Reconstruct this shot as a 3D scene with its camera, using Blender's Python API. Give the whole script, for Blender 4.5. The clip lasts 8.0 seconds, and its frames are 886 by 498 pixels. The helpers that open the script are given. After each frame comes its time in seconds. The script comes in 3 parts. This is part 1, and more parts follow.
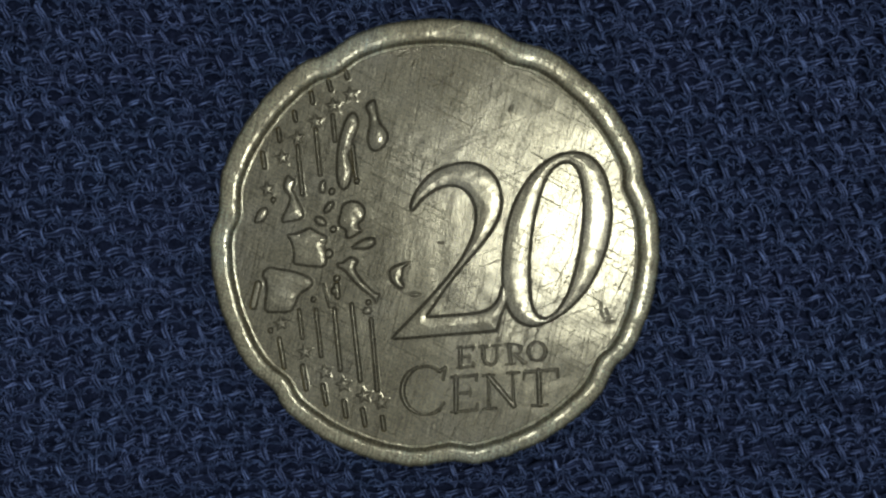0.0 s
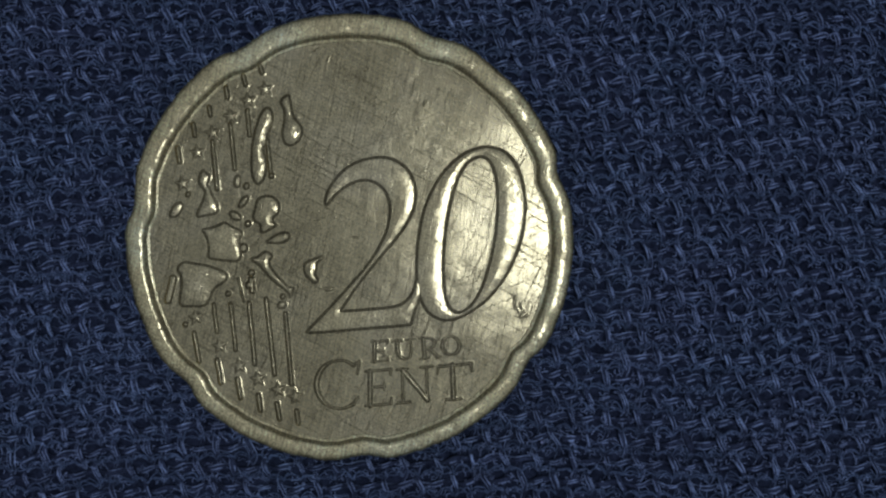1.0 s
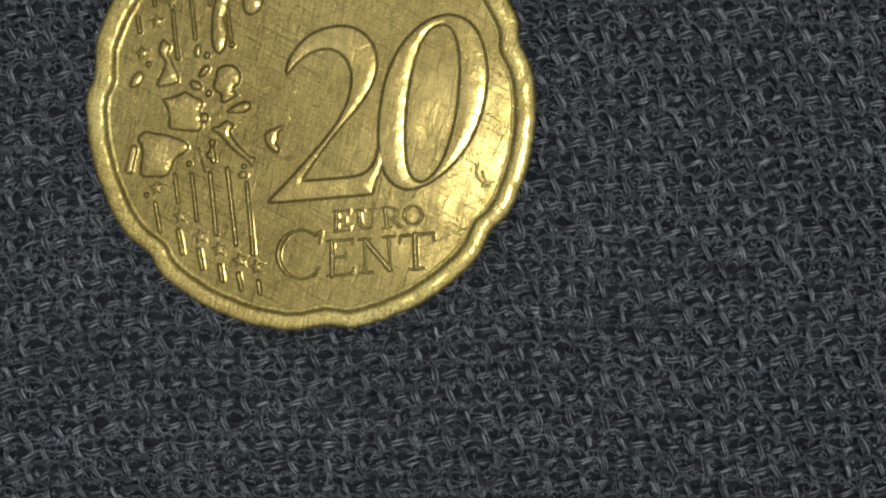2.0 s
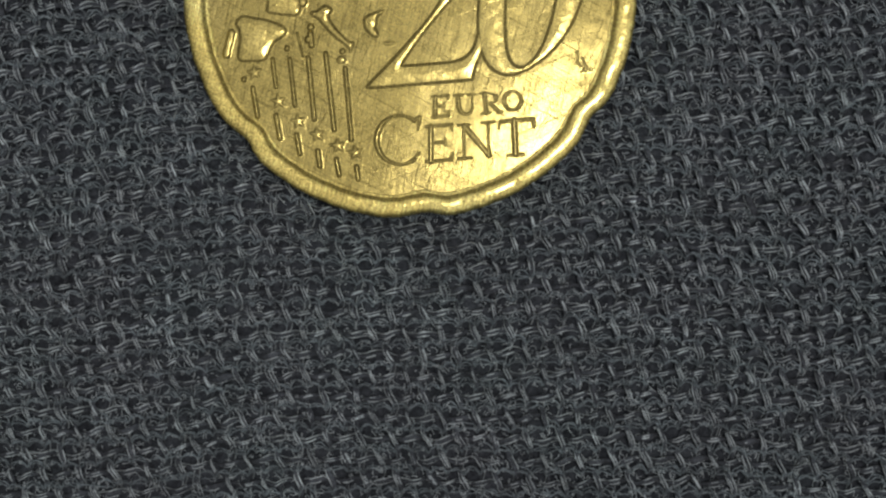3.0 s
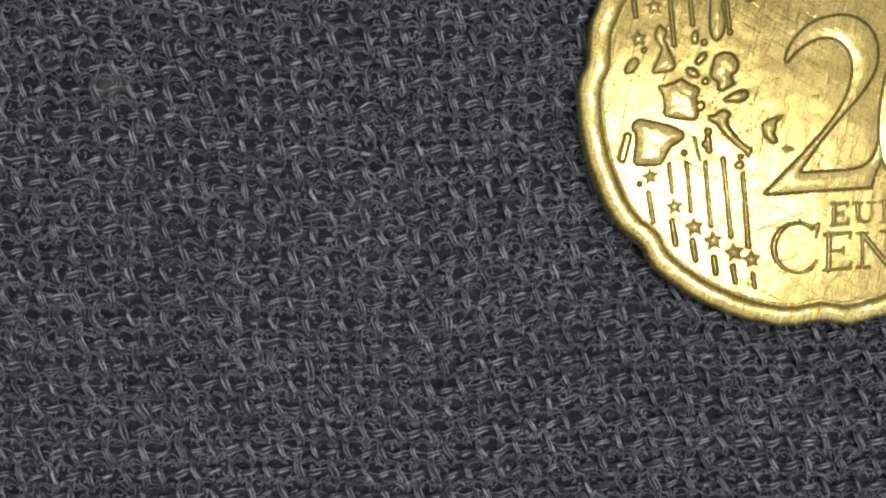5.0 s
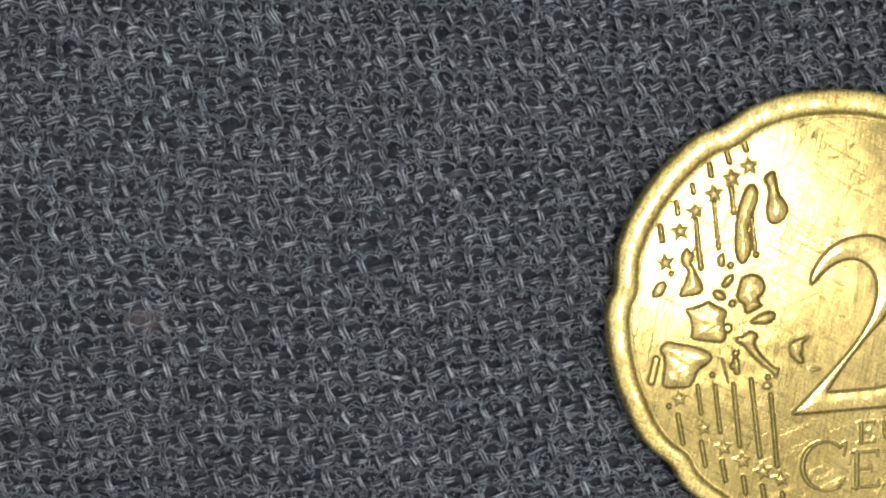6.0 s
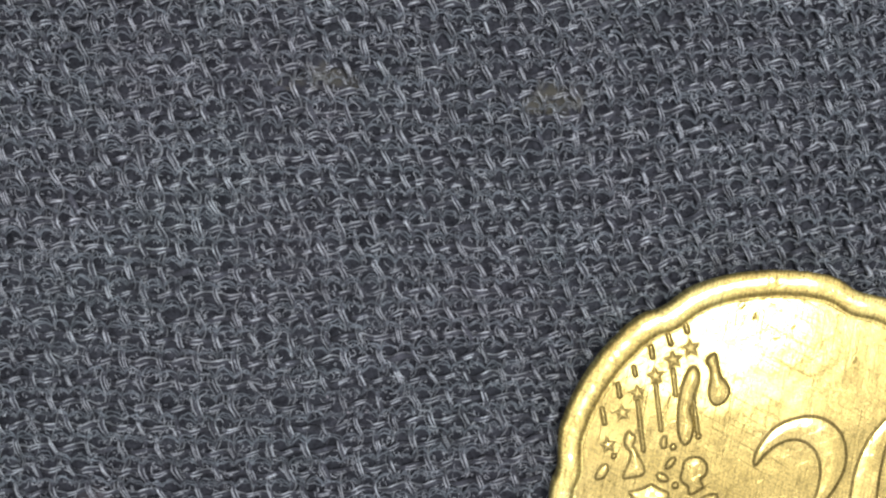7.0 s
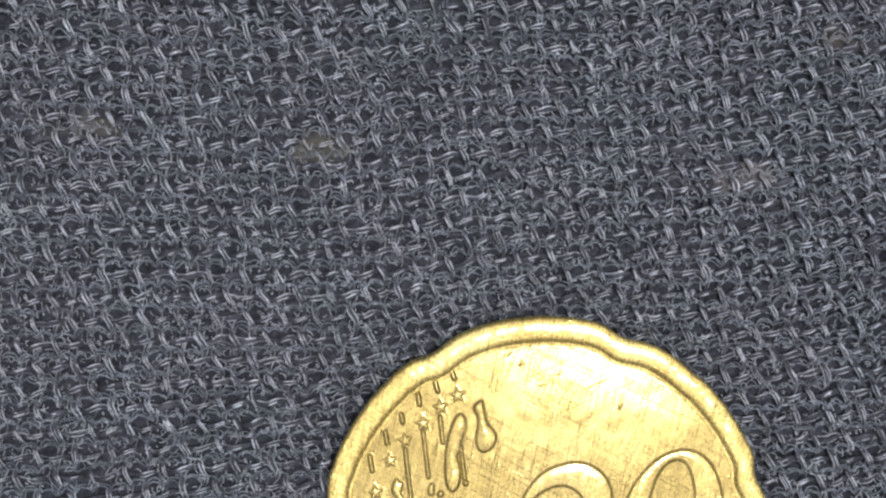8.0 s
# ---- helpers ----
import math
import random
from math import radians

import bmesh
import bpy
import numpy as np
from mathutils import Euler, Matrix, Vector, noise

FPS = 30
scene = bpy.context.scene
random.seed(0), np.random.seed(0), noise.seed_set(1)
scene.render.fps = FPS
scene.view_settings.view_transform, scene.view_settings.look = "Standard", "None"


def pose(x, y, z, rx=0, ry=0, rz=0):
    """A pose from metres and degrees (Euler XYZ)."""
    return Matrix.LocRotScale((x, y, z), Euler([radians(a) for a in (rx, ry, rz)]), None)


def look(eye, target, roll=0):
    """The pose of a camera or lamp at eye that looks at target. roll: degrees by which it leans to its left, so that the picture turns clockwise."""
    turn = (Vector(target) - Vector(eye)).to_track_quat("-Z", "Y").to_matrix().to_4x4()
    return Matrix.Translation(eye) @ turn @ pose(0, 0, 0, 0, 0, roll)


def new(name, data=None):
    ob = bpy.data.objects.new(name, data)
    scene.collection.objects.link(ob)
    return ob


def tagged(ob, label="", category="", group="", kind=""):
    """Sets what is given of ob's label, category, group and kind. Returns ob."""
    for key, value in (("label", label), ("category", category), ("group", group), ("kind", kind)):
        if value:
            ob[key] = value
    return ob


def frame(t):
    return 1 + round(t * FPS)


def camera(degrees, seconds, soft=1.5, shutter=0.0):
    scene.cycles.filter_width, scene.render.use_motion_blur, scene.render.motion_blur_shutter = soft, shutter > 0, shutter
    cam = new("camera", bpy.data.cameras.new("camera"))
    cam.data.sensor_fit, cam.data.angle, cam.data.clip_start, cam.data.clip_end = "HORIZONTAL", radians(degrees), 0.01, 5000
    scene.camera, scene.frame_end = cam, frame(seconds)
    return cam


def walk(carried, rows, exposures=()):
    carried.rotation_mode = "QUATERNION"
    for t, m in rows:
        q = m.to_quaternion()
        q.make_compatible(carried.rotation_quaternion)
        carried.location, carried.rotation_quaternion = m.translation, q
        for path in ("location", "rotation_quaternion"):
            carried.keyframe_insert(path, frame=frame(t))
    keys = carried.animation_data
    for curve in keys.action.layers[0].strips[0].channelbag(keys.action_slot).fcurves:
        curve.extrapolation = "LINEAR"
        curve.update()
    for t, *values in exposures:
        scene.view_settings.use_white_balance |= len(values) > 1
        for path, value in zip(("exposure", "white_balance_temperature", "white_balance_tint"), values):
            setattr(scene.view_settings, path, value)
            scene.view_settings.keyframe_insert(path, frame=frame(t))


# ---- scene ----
# Everything is laid out in millimetres and turned into metres by MM.
MM = 0.001

# ---------------------------------------------------------------- camera
cam = camera(28.0, 8.0, soft=2.35)
PATH = [  # seconds, eye in mm, turns in degrees
    (0.0, 0.039, -0.792, 90.666, 0.324, -0.231, 0.019),
    (0.5, 0.661, -0.355, 90.741, 0.075, -0.018, 0.100),
    (1.0, 5.377, -1.149, 90.861, 0.375, 0.440, 0.034),
    (1.2, 7.666, -3.154, 90.801, 0.748, 0.714, 0.054),
    (2.3, 8.318, -8.425, 90.086, -0.105, 1.131, -0.221),
    (2.5, 7.327, -9.776, 90.050, -0.134, 0.938, -0.133),
    (3.0, 2.199, -13.010, 89.796, 0.177, 0.356, 0.046),
    (3.5, -2.907, -13.259, 89.573, 0.640, 0.188, 0.092),
    (4.0, -8.890, -11.052, 89.866, -0.073, -0.004, -0.420),
    (4.2, -11.688, -11.787, 89.702, 0.001, -0.625, -0.306),
    (5.3, -18.563, -5.282, 88.186, 0.339, 0.159, 0.999),
    (5.5, -18.807, -3.258, 88.499, 0.573, 0.254, 0.692),
    (6.0, -19.694, 4.240, 89.297, -0.536, -0.254, -0.185),
    (6.5, -17.795, 8.173, 89.342, -0.452, 0.345, -0.265),
    (7.0, -14.850, 11.687, 89.663, 0.496, 0.999, -0.686),
    (7.5, -11.174, 13.074, 89.872, 1.505, 0.113, -1.045),
    (8.0, -5.876, 13.881, 89.769, 0.529, -0.671, -0.973),
]

EXPOSURES = [  # seconds, stops, kelvin, tint
    (0.0, -1.55, 4350, 34),
    (0.8, -1.55, 4350, 34),
    (1.0, -1.4, 4420, 34),
    (1.2, -1.1, 4800, 28),
    (2.3, -0.30, 6640, 14),
    (3.5, -0.10, 6680, 12),
    (4.2, -0.34, 6680, 12),
    (5.3, 0.38, 6600, 19),
    (6.5, 0.62, 6470, 20),
    (7.5, 1.06, 6350, 25),
    (8.0, 0.97, 6360, 26),
]
walk(cam, [(t, pose(x * MM, y * MM, z * MM, a, b, c)) for t, x, y, z, a, b, c in PATH], EXPOSURES)

# ---------------------------------------------------------------- light
world = bpy.data.worlds.new("overhead_gradient")
world.use_nodes = True
scene.world = world
# added unseen gradient, bright overhead and dark low, to darken relief flanks by reflection
sky = world.node_tree.nodes
ways = sky.new("ShaderNodeTexCoord")
height_of = sky.new("ShaderNodeSeparateXYZ")
glow = sky.new("ShaderNodeValToRGB")
for at, level in ((0.6, 0.13), (0.86, 0.36)):
    glow.color_ramp.elements.new(at).color = (level, 0.98 * level, 0.97 * level, 1)
glow.color_ramp.elements[0].color = (0.07, 0.07, 0.07, 1)
glow.color_ramp.elements[-1].color = (0.92, 0.90, 0.88, 1)
world.node_tree.links.new(ways.outputs["Generated"], height_of.inputs["Vector"])
world.node_tree.links.new(height_of.outputs["Z"], glow.inputs["Fac"])
world.node_tree.links.new(glow.outputs["Color"], sky["Background"].inputs["Color"])
sky["Background"].inputs["Strength"].default_value = 1.0

lamp_data = bpy.data.lights.new("overhead_lamp", "AREA")
lamp_data.shape, lamp_data.size, lamp_data.energy = "DISK", 0.033, 0.0215
lamp_data.color = (1.0, 0.95, 0.875)
lamp_data.spread = radians(34)
lamp = new("overhead_lamp", lamp_data)
lamp.matrix_world = look((0.066, 0.012, 0.59), (0.0, 0.0, 0))


# ---------------------------------------------------------------- materials
def material(name):
    m = bpy.data.materials.new(name)
    m.use_nodes = True
    n = m.node_tree.nodes
    return m, n, m.node_tree.links, n["Principled BSDF"]


def node(n, kind, **values):
    made = n.new(kind)
    for key, value in values.items():
        made.inputs[key].default_value = value
    return made


def mapped(n, l, scale, turn=0.0):
    """Object coordinates, turned and then stretched."""
    coords = n.new("ShaderNodeTexCoord")
    spin = node(n, "ShaderNodeMapping", Rotation=(0, 0, radians(turn)))
    stretch = node(n, "ShaderNodeMapping", Scale=scale)
    l.new(coords.outputs["Object"], spin.inputs["Vector"])
    l.new(spin.outputs["Vector"], stretch.inputs["Vector"])
    return stretch.outputs["Vector"]


def grain(n, l, vector, scale, detail=3.0, rough=0.55):
    tex = node(n, "ShaderNodeTexNoise", Scale=scale, Detail=detail, Roughness=rough)
    l.new(vector, tex.inputs["Vector"])
    return tex.outputs["Fac"]


def ramp(n, l, fac, stops):
    r = n.new("ShaderNodeValToRGB")
    while len(r.color_ramp.elements) < len(stops):
        r.color_ramp.elements.new(0.5)
    for e, (at, c) in zip(r.color_ramp.elements, stops):
        e.position, e.color = at, (*c, 1) if isinstance(c, tuple) else (c, c, c, 1)
    l.new(fac, r.inputs["Fac"])
    return r.outputs["Color"]


def math_node(n, l, how, a, b):
    m = n.new("ShaderNodeMath")
    m.operation = how
    for socket, v in zip(m.inputs, (a, b)):
        if isinstance(v, (int, float)):
            socket.default_value = v
        else:
            l.new(v, socket)
    return m.outputs[0]


def coin_metal(name, rough, scratch, polish, wavy, tone_gain, grit):
    m, n, l, b = material(name)
    flat = mapped(n, l, (1, 1, 1))
    patina = grain(n, l, flat, 260.0, 5.0, 0.6)
    tone = ramp(n, l, patina, [(at, tuple(min(0.92, tone_gain * v) for v in c)) for at, c in ((0.3, (0.43, 0.350, 0.115)), (0.5, (0.59, 0.490, 0.170)), (0.75, (0.69, 0.585, 0.235)))])
    # fine tarnish specks and rubbed streaks
    for fine, rub in ((mapped(n, l, (9500, 9500, 1)), 0.55), (mapped(n, l, (11000, 700, 1), 12), 0.42), (mapped(n, l, (10000, 600, 1), 118), 0.25)):
        spots = ramp(n, l, grain(n, l, fine, 1.0, 3.0, 0.65), [(0.32, 1.0 - rub), (0.50, 1.0), (0.68, 1.0 + rub)])
        mix = n.new("ShaderNodeMix")
        mix.data_type, mix.blend_type = "RGBA", "MULTIPLY"
        mix.inputs["Factor"].default_value = 1.0
        l.new(tone, mix.inputs[6])
        l.new(spots, mix.inputs[7])
        tone = mix.outputs[2]
    l.new(tone, b.inputs["Base Color"])
    b.inputs["Metallic"].default_value = 1.0
    smear = grain(n, l, mapped(n, l, (1, 1, 1), 20), 900.0, 4.0, 0.6)
    span = node(n, "ShaderNodeMapRange", **{"From Min": 0.3, "From Max": 0.7, "To Min": rough - 0.03, "To Max": rough + 0.05})
    l.new(smear, span.inputs["Value"])
    l.new(span.outputs["Result"], b.inputs["Roughness"])
    # hairline scratches in several directions, pits, and soft waves of wear
    height = None
    for turn, fine, long, weight in ((12, 14000, 160, 1.0), (68, 11000, 130, 0.5), (118, 10000, 170, 0.8), (28, 15000, 210, 0.8)):
        lines = grain(n, l, mapped(n, l, (fine, long, 1), turn), 1.0, 2.0, 0.5)
        lines = ramp(n, l, lines, [(0.29, 0.0), (0.37, 1.0)])
        lines = math_node(n, l, "MULTIPLY", lines, weight * scratch)
        height = lines if height is None else math_node(n, l, "ADD", height, lines)
    brushed = grain(n, l, mapped(n, l, (16000, 700, 1), 8), 1.0, 3.0, 0.6)
    height = math_node(n, l, "ADD", height, math_node(n, l, "MULTIPLY", brushed, 0.28 * scratch))
    pits = ramp(n, l, grain(n, l, flat, 11000.0, 3.0, 0.65), [(0.30, 0.0), (0.40, 1.0)])
    height = math_node(n, l, "ADD", height, math_node(n, l, "MULTIPLY", pits, grit))
    waves = math_node(n, l, "MULTIPLY", grain(n, l, flat, 600.0, 3.0, 0.5), wavy)
    height = math_node(n, l, "ADD", height, waves)
    bump = node(n, "ShaderNodeBump", Strength=1.0, Distance=0.000006)
    l.new(height, bump.inputs["Height"])
    l.new(bump.outputs["Normal"], b.inputs["Normal"])
    # polished high spots between the dulled metal
    bright = n.new("ShaderNodeBsdfAnisotropic")
    bright.distribution = "BECKMANN"
    sheen = n.new("ShaderNodeMix")
    sheen.data_type, sheen.blend_type = "RGBA", "MIX"
    sheen.inputs["Factor"].default_value = 0.65
    l.new(tone, sheen.inputs[6])
    sheen.inputs[7].default_value = (0.86, 0.71, 0.24, 1)
    l.new(sheen.outputs[2], bright.inputs["Color"])
    l.new(bump.outputs["Normal"], bright.inputs["Normal"])
    bright.inputs["Roughness"].default_value = 0.17
    share = node(n, "ShaderNodeMapRange", **{"From Min": 0.3, "From Max": 0.7, "To Min": polish * 0.85, "To Max": polish * 1.15})
    l.new(grain(n, l, flat, 420.0, 4.0, 0.65), share.inputs["Value"])
    both = n.new("ShaderNodeMixShader")
    l.new(share.outputs["Result"], both.inputs["Fac"])
    l.new(b.outputs["BSDF"], both.inputs[1])
    l.new(bright.outputs["BSDF"], both.inputs[2])
    l.new(both.outputs["Shader"], n["Material Output"].inputs["Surface"])
    return m


STAINS = [(-10.5, 20.0, 5.6, (0.46, 0.47, 0.33), 0.42), (10.6, 18.2, 6.4, (0.46, 0.45, 0.42), 0.45), (15.5, 25.0, 5.2, (0.46, 0.45, 0.38), 0.40),
          (-22.0, 21.0, 4.5, (0.44, 0.45, 0.30), 0.34), (-33.6, 0.2, 5.0, (0.48, 0.42, 0.38), 0.28)]


def yarn(name, light, dark, rough=0.28, gloss=1.0):
    m, n, l, b = material(name)
    flat = mapped(n, l, (1, 1, 1))
    fibre = grain(n, l, flat, 5200.0, 4.0, 0.65)
    tone = ramp(n, l, fibre, [(0.30, dark), (0.62, light)])
    blotch = grain(n, l, flat, 170.0, 3.0, 0.6)
    tint = ramp(n, l, blotch, [(0.35, (0.90, 0.945, 0.98)), (0.5, (0.92, 0.937, 0.985)), (0.65, (0.94, 0.93, 0.985))])
    mix = n.new("ShaderNodeMix")
    mix.data_type, mix.blend_type = "RGBA", "MULTIPLY"
    mix.inputs["Factor"].default_value = 1.0
    l.new(tone, mix.inputs[6])
    l.new(tint, mix.inputs[7])
    floats = ramp(n, l, grain(n, l, flat, 1100.0, 2.0, 0.5), [(0.30, 0.60), (0.50, 0.90), (0.70, 1.30)])
    shade = n.new("ShaderNodeMix")
    shade.data_type, shade.blend_type = "RGBA", "MULTIPLY"
    shade.inputs["Factor"].default_value = 1.0
    l.new(mix.outputs[2], shade.inputs[6])
    l.new(floats, shade.inputs[7])
    colour = shade.outputs[2]
    # pale dusty stains on the cloth, with ragged edges
    for x, y, wide, tint_of, strength in STAINS:
        place = node(n, "ShaderNodeMapping", Location=(-x * MM / (wide * MM), -y * MM / (0.55 * wide * MM), 0), Scale=(1 / (wide * MM), 1 / (0.55 * wide * MM), 0))
        l.new(flat, place.inputs["Vector"])
        far = n.new("ShaderNodeVectorMath")
        far.operation = "LENGTH"
        l.new(place.outputs["Vector"], far.inputs[0])
        ragged = math_node(n, l, "ADD", far.outputs["Value"], math_node(n, l, "MULTIPLY", grain(n, l, flat, 650.0, 4.0, 0.65), 1.4))
        amount = ramp(n, l, ragged, [(0.60, strength), (1.0, 0.0)])
        dusty = n.new("ShaderNodeMix")
        dusty.data_type = "RGBA"
        l.new(amount, dusty.inputs["Factor"])
        l.new(colour, dusty.inputs[6])
        dusty.inputs[7].default_value = (*tint_of, 1)
        colour = dusty.outputs[2]
    l.new(colour, b.inputs["Base Color"])
    b.inputs["Roughness"].default_value = rough
    b.inputs["Specular IOR Level"].default_value = gloss
    b.inputs["Sheen Weight"].default_value = 0.2 * gloss
    b.inputs["Sheen Roughness"].default_value = 0.5
    bump = node(n, "ShaderNodeBump", Strength=0.8, Distance=0.00003)
    l.new(grain(n, l, flat, 14000.0, 3.0, 0.6), bump.inputs["Height"])
    l.new(bump.outputs["Normal"], b.inputs["Normal"])
    return m


# one brass in three tones: field darkest, relief lighter, rim lightest
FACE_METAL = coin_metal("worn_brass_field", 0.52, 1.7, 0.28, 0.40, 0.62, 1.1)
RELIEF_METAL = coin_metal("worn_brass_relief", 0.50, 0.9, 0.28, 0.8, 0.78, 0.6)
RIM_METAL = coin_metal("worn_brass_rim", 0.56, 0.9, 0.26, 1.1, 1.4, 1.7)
# pale filament colours hold the light caught on top of the navy weave
YARN_UP = yarn("lit_warp", (0.85, 0.98, 0.985), (0.405, 0.485, 0.515))
YARN_ACROSS = yarn("lit_weft", (0.83, 0.965, 0.975), (0.388, 0.465, 0.495))
YARN_LOW = yarn("shaded_binder", (0.325, 0.405, 0.43), (0.103, 0.132, 0.148), 0.4, 0.6)
# core colour holds the shade beneath the filaments
SHADED_CORE = yarn("shaded_yarn_core", (0.130, 0.150, 0.170), (0.047, 0.054, 0.065), 0.7, 0.3)
LINT = yarn("pale_lint", (0.85, 0.86, 0.88), (0.6, 0.62, 0.66), 0.8, 0.3)
SHADED_BACKING = yarn("shaded_backing", (0.095, 0.108, 0.122), (0.038, 0.043, 0.051), 1.0, 0.0)


# ---------------------------------------------------------------- mesh helpers
def mesh_object(name, verts, faces, mat, parent=None, label="", smooth=True):
    me = bpy.data.meshes.new(name)
    me.from_pydata(verts, [], faces)
    me.materials.append(mat)
    if smooth:
        me.shade_smooth()
    me.update()
    ob = new(name, me)
    if parent:
        ob.parent = parent
    return tagged(ob, label) if label else ob


def ease(v):
    """A smooth step from 0 to 1."""
    v = np.clip(v, 0, 1)
    return v * v * (3 - 2 * v)


# ---------------------------------------------------------------- the cloth
WARP_PITCH, WEFT_PITCH = 0.862, 1.082
WARP_SLANT, WEFT_SLANT = 0.16, 0.085
LEFT, RIGHT, BOTTOM, TOP = -46.0, 34.0, -28.5, 32.0
WARP_R, WEFT_R = 0.15, 0.165
STEPS = 6
CLOTH_TURN = 0.6


def lay(p):
    """Puts points of the flat cloth (mm) where it really lies: rows a little bent, and the cloth swelling up away from the coin."""
    x, y, z = p[..., 0], p[..., 1], p[..., 2]
    u = -0.75 * x + 0.66 * y
    away = ease((np.hypot(x, y) - 12.0) / 7.0)
    rise = 4.2 * ease((u - 9.0) / 24.0) + away * (0.45 * np.sin(0.30 * x + 0.21 * y + 0.8) * np.sin(0.27 * y - 0.12 * x) + 0.16 * np.sin(0.62 * x - 0.4 * y) * np.sin(0.23 * y + 0.1 * x))
    return np.stack([x + 0.30 * np.sin(0.15 * y + 0.05 * x + 1.0) + 0.12 * np.sin(0.41 * y + 0.13 * x),
                     y + 0.40 * np.sin(0.10 * x - 0.04 * y + 0.5) + 0.14 * np.sin(0.33 * x + 0.12 * y),
                     z + rise], -1)


def tubes(name, paths, mat, parent=None, sides=3):
    """One mesh of round strands: a list of (points in mm, radii)."""
    points, quads, start = [], [], 0
    a = np.arange(sides) * 2 * np.pi / sides + 0.5
    for path, radius in paths:
        path = lay(path)
        ahead = np.gradient(path, axis=0)
        ahead /= np.linalg.norm(ahead, axis=1)[:, None]
        side = np.cross(ahead, (0, 0, 1.0))
        side /= np.linalg.norm(side, axis=1)[:, None]
        above = np.cross(side, ahead)
        ring = path[:, None] + np.asarray(radius)[:, None, None] * (np.cos(a)[None, :, None] * side[:, None] + np.sin(a)[None, :, None] * above[:, None])
        points.append(ring.reshape(-1, 3))
        i = np.arange(len(path) - 1)[:, None] * sides + start
        k, k2 = np.arange(sides)[None], (np.arange(sides)[None] + 1) % sides
        quads.append(np.stack([i + k, i + k2, i + sides + k2, i + sides + k], -1).reshape(-1, 4))
        start += len(path) * sides
    points, quads = np.concatenate(points) * MM, np.concatenate(quads)
    me = bpy.data.meshes.new(name)
    me.vertices.add(len(points))
    me.vertices.foreach_set("co", points.astype(np.float32).ravel())
    me.loops.add(quads.size)
    me.loops.foreach_set("vertex_index", quads.astype(np.int32).ravel())
    me.polygons.add(len(quads))
    me.polygons.foreach_set("loop_start", np.arange(0, quads.size, 4, dtype=np.int32))
    me.materials.append(mat)
    me.update(calc_edges=True)
    me.shade_smooth()
    ob = new(name, me)
    if parent:
        ob.parent = parent
    return ob


def thread(name, index, upright, mat, parent):
    """One yarn, weaving over and under the yarns that cross it: a core coloured as shade with loose filaments, coloured
    as lit, round it.
    """
    rng = np.random.default_rng((index + 1000) * 2 + int(upright))
    pitch = WEFT_PITCH if upright else WARP_PITCH
    lo, hi = (BOTTOM, TOP) if upright else (LEFT, RIGHT)
    first, last = int(lo / pitch), int(hi / pitch)
    s = np.arange(first * STEPS, last * STEPS + 1) / STEPS
    base = index * (WARP_PITCH if upright else WEFT_PITCH)
    phase = np.pi * (s + index + (0 if upright else 1))
    pick = np.round(s).astype(int) - first + 1

    def uneven():
        """Chance from crossing to crossing, smoothed."""
        row = rng.normal(0, 1, last - first + 3)[pick]
        return np.convolve(np.pad(row, STEPS, mode="edge"), np.ones(STEPS) / STEPS, "same")[STEPS:-STEPS]

    slant = (WARP_SLANT if upright else WEFT_SLANT) * (1 + 0.3 * uneven())
    across = base + (-slant if upright else slant) * np.sin(phase) + 0.040 * uneven()
    along = s * pitch + 0.045 * uneven()
    lift = (0.24 if upright else 0.22) * np.cos(phase) + 0.035 * uneven() - (0.535 if upright else 0.45)
    girth = WARP_R if upright else WEFT_R
    count, gap, thick = (3, 0.085, 0.025) if upright else (2, 0.140, 0.030)

    def strand(off, rise, thickness, wild):
        own = uneven()
        x = across + off * (1 + 0.25 * np.cos(phase)) + wild * own
        z = lift + rise * np.clip(2.6 * np.cos(phase) - (1.2 if upright else 0.9), -1, 1) + 0.9 * wild * uneven()
        path = np.stack([x, along, z] if upright else [along, x, z], 1)
        return path, np.clip(thickness * (1 + 0.2 * own), 0.55 * thickness, 1.6 * thickness)

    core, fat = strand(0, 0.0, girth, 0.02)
    body = tubes(name, [(core, fat * (0.75 + 0.25 * np.cos(phase)))], SHADED_CORE, parent, 4)
    loose = []
    for k in range(count):
        off = (k - (count - 1) / 2) * gap
        loose.append(strand(off, math.sqrt(max(0.004, girth ** 2 - off ** 2)) + 0.02, thick * rng.uniform(0.7, 1.3), 0.055))
    tubes("fibre_strands", loose, mat, body)
    return body


def binder(index):
    """The thin looping thread that runs between two rows and rings the openings of the weave, its colour dimmed as
    shade low in the cloth.
    """
    rng = np.random.default_rng(index + 9000)
    first, last = int(LEFT / WARP_PITCH), int(RIGHT / WARP_PITCH)
    s = np.arange(first * 8, last * 8 + 1) / 8 + 0.0625
    base = (index + 0.5) * WEFT_PITCH
    arch = np.abs(np.sin(np.pi * s)) ** 0.75

    def shake():
        return np.convolve(rng.normal(0, 1, len(s) + 4), np.ones(5) / 5, "same")[2:-2]

    paths = []
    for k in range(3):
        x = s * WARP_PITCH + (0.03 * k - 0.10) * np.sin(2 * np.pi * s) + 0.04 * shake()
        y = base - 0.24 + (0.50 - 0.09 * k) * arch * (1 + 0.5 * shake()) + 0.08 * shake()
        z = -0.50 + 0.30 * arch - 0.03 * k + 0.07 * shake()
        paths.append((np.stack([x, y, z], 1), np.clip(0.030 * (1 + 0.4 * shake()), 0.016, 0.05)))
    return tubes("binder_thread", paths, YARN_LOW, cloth)


